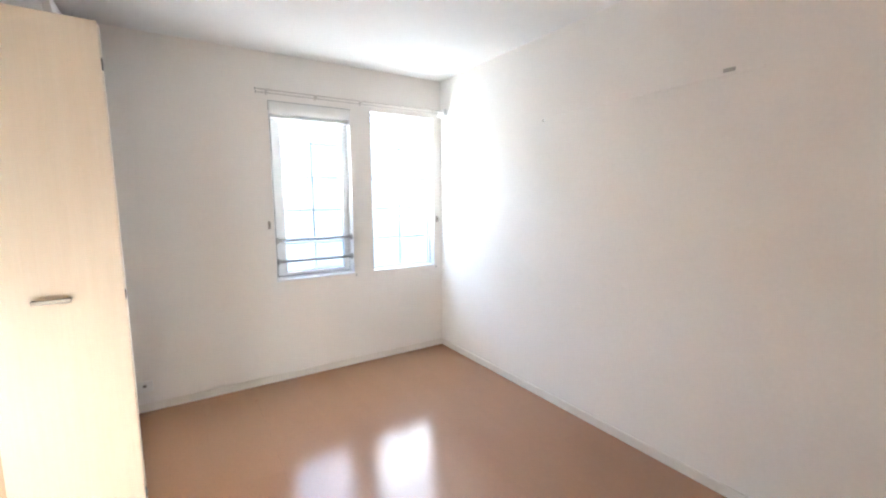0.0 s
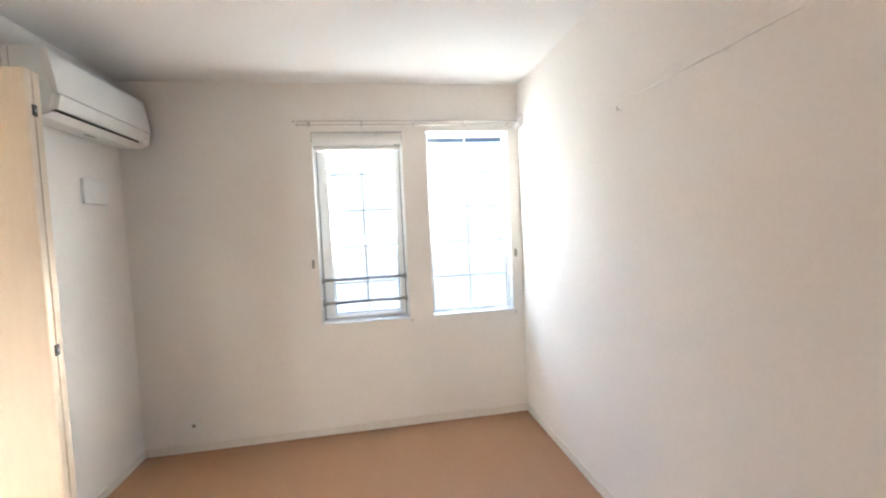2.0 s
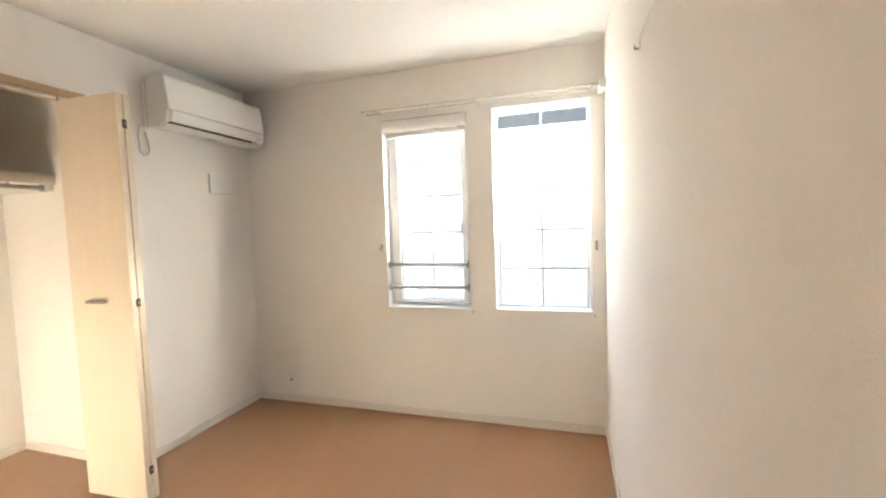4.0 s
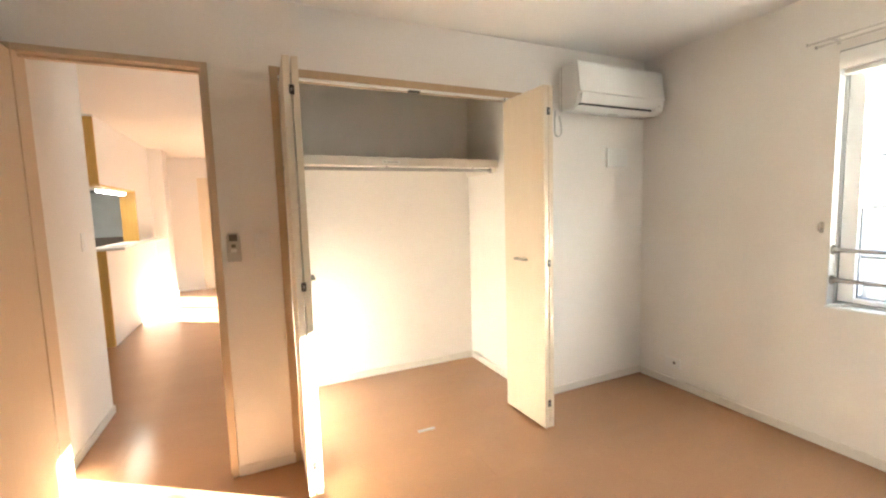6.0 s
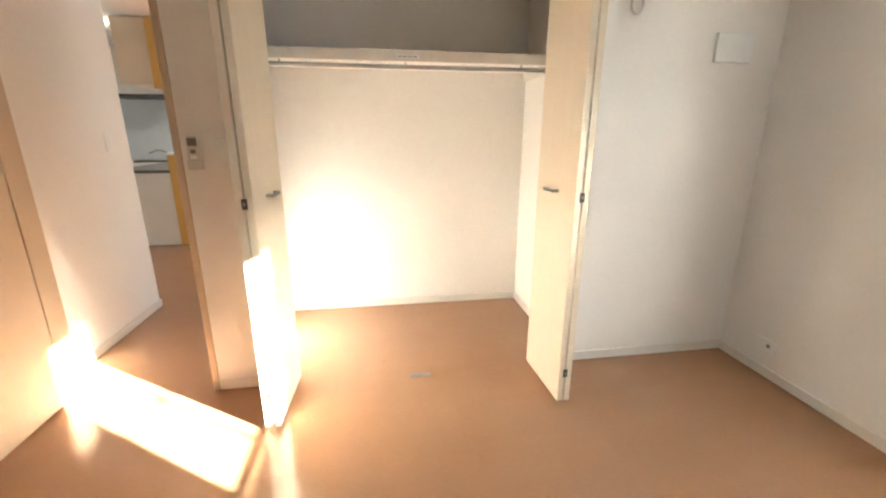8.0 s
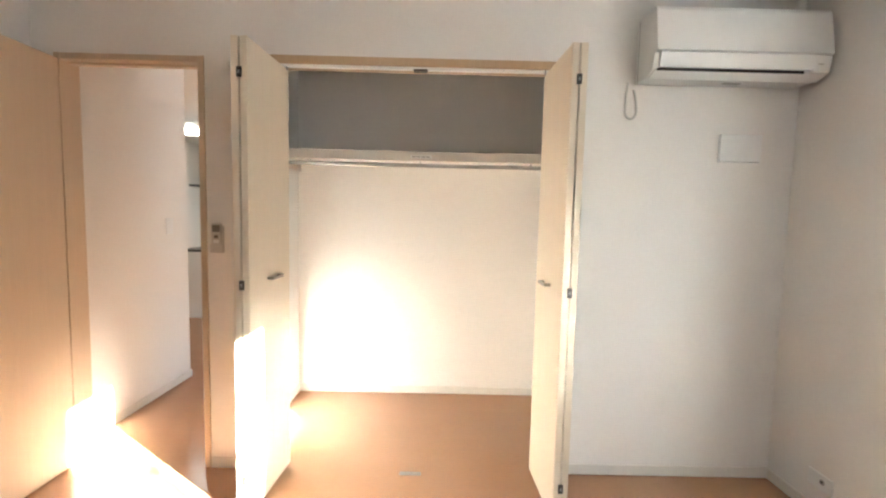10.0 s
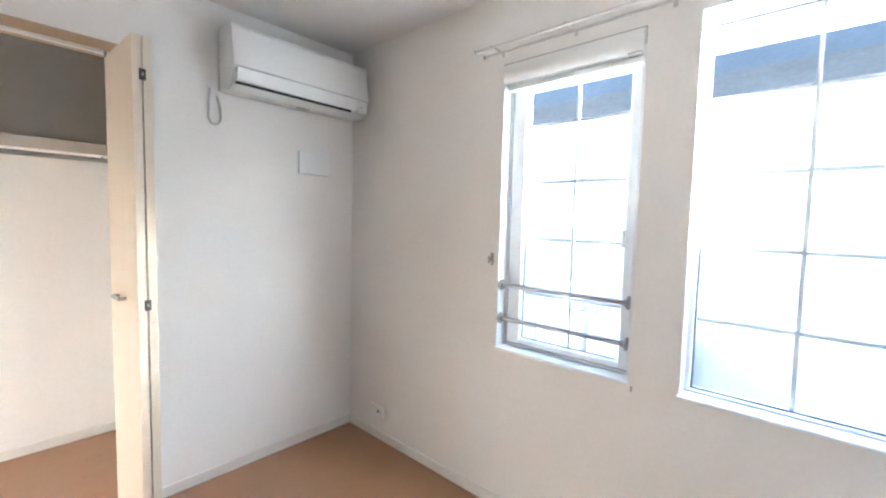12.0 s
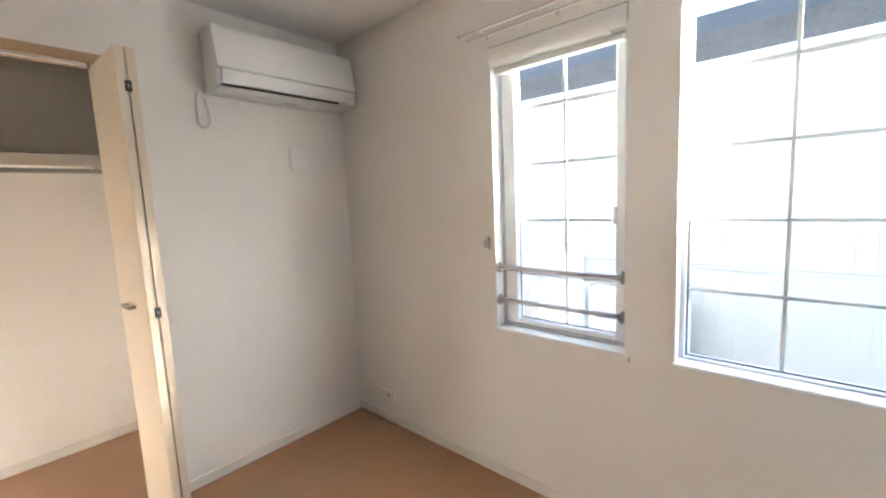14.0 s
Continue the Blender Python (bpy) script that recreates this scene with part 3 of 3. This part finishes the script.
fa = thing("kitchen_tap", "chrome kitchen tap on the worktop", "tap")
wire("spout", [(-3.37, KIT - 0.25, 0.87), (-3.37, KIT - 0.26, 1.02), (-3.35, KIT - 0.34, 1.08), (-3.33, KIT - 0.46, 1.05)], 0.013, M_METAL, fa)
part("base", tube(((-3.37, KIT - 0.25, 0.87), (-3.37, KIT - 0.25, 0.92), 0.024)), M_METAL, fa, smooth=True)
sb = thing("splashback", "grey splashback panel on the kitchen end wall", "splashback")
part("panel", boxes((-4.99, -4.97, -5.75, KIT - 0.13, 0.87, 1.75)), M_SPLASH, sb)
structure("wall_kitchen_west", boxes((-5.11, -4.99, -5.75, KIT - 0.12, 0, H)), M_WALL, "white kitchen end wall", "wall")
hb = thing("range_guard", "brown-grey oil guard standing on the stove", "oil guard")
part("panel", boxes((-4.83, -4.81, -4.90, KIT - 0.25, 0.87, 1.12), bevel=0.004), M_GUARD, hb)
sv = thing("stove_unit", "white kitchen stove unit with a dark top", "kitchen unit")
part("body", boxes((-4.97, -4.825, -5.65, KIT - 0.2, 0, 0.84)), M_WHITE, sv)
part("worktop", boxes((-4.97, -4.825, -5.65, KIT - 0.2, 0.84, 0.87)), M_STONE, sv)
rh = thing("range_hood", "black range hood edge over the stove", "range hood")
part("hood", boxes((-4.97, -4.32, -5.65, -4.75, 1.735, 1.765), bevel=0.004), M_BLACK, rh)
d2 = thing("door_2", "pale closed door in the far wall", "door", kind="structure")
part("door_leaf", boxes((LIVW, LIVW + 0.02, -3.72, -3.0, 0.0, 2.08)), M_LEAF, d2)
part("casing", boxes((LIVW, LIVW + 0.03, -3.76, -3.72, 0, 2.12), (LIVW, LIVW + 0.03, -3.0, -2.96, 0, 2.12), (LIVW, LIVW + 0.03, -3.72, -3.0, 2.08, 2.12)), M_WALL, d2)

kc = thing("kitchen_ceiling_light", "round white lit lamp on the kitchen ceiling", "ceiling light", at=pose(-3.42, -5.10, H))
part("base", tube(((0, 0, -0.020), (0, 0, 0), 0.14), seg=40), M_WHITE, kc, smooth=True)
part("diffuser", tube(((0, 0, -0.075), (0, 0, -0.021), 0.13), seg=40), M_LAMP, kc, "glowing round diffuser", smooth=True)

# ---- outside: ground and the house across the lane ----
structure("ground", boxes((-400, 400, WT, 400, -1.07, -0.95), (-400, 400, -400, -5.87, -1.07, -0.95), (-400, LIVW - 0.12, -5.87, WT, -1.07, -0.95), (W + 0.12, 400, -5.87, WT, -1.07, -0.95)), M_GROUND, "pale concrete ground", "ground")
nb = thing("neighbour_house", "white sided house with a dark slate roof", "house")
NY = 4.80
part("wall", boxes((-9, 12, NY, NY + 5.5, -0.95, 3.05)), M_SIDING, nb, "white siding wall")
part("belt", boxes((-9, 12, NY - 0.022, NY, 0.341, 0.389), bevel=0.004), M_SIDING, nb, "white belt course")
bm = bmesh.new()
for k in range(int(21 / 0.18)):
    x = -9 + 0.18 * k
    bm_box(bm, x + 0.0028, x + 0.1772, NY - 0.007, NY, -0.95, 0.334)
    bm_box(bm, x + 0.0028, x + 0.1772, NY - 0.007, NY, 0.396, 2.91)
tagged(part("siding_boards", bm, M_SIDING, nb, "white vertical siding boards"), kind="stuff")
part("gutter", boxes((-9.2, 12.2, NY - 0.26, NY - 0.14, 2.910, 2.980), bevel=0.01), M_VINYL, nb, "white gutter")
part("soffit", boxes((-9.2, 12.2, NY - 0.14, NY + 0.1, 2.915, 2.945)), M_VINYL, nb)
part("roof", prism([(NY - 0.20, 2.984), (NY + 0.34, 3.485), (NY + 0.34, 3.445), (NY + 0.2, 2.981)], "x", -9.3, 12.3), M_ROOF, nb, "dark slate roof")
part("upper_roof", prism([(NY + 0.34, 3.487), (NY + 0.60, 3.825), (NY + 0.72, 3.825), (NY + 6.0, 3.10), (NY + 6.0, 3.00), (NY + 0.34, 3.10)], "x", -9.3, 12.3), M_ROOFB, nb, "blue-grey upper roof course")

part("roof_section", prism([(NY - 0.205, 2.989), (NY + 0.335, 3.491), (NY + 0.595, 3.832), (NY + 0.60, 3.825), (NY + 0.34, 3.483), (NY - 0.20, 2.982)], "x", 2.84, 12.31), M_ROOFN, nb, "darker blue roof section")


# white outdoor machines at the foot of the house
def outdoor_unit(x0, x1, top):
    ob = thing("outdoor_unit", "white outdoor air conditioner unit on the concrete", "outdoor unit", group="outdoor units")
    part("casing", boxes((x0, x1, 4.22, 4.52, -0.88, top), bevel=0.03, seg=3), M_WHITE, ob)
    for x in (x0 + 0.08, x1 - 0.16):
        part("foot", boxes((x, x + 0.08, 4.20, 4.54, -0.95, -0.88), bevel=0.005), M_GREY, ob, "grey plastic foot")
    xc = x0 + (x1 - x0) * 0.4
    part("grille", tube(((xc, 4.215, top - 0.30), (xc, 4.22, top - 0.30), 0.19), seg=32), M_LGREY, ob, "round fan grille")


outdoor_unit(-0.93, -0.20, 0.04)
outdoor_unit(-0.10, 0.55, 0.03)
outdoor_unit(0.66, 1.18, -0.06)
mb = thing("meter_box", "white meter box on the wall of the house", "meter box")
part("box", boxes((-0.72, -0.40, NY - 0.14, NY - 0.012, 0.02, 0.46), bevel=0.01, seg=2), M_WHITE, mb)
part("lid", boxes((-0.70, -0.42, NY - 0.15, NY - 0.14, 0.05, 0.43), bevel=0.005), M_WHITE, mb)

# ---- floor boards, laid along the closet wall ----
PW, PL, GAP = 0.3165, 1.818, 0.00010
board_meshes = {}


def board_mesh(w, length):
    key = (round(w, 4), round(length, 4))
    if key not in board_meshes:
        me = bpy.data.meshes.new("floor_board")
        bm = bm_box(bmesh.new(), GAP, w - GAP, GAP, length - GAP, -0.004, 0.0)
        edges = [e for e in bm.edges if all(v.co.z > -0.001 for v in e.verts)]
        bmesh.ops.bevel(bm, geom=edges, offset=0.00015, segments=1, affect="EDGES")
        bmesh.ops.recalc_face_normals(bm, faces=bm.faces)
        bm.to_mesh(me)
        bm.free()
        me.materials.append(M_FLOOR)
        board_meshes[key] = me
    return board_meshes[key]


row = 0
x = -PW * 20
while x < W:
    w = min(PW, W - x)
    y = -1.74 + 0.606 * (row % 3) + PL
    while y > 0:
        y -= PL
    top = 0.0
    while top > -5.75:
        low = max(y, -5.75)
        if top - low > 0.01 and x > LIVW - PW:
            ob = new("floor_board", board_mesh(w, top - low))
            ob.location = (x, low, 0)
            ob.parent = floor
        top, y = low, y - PL
    x += PW
    row += 1
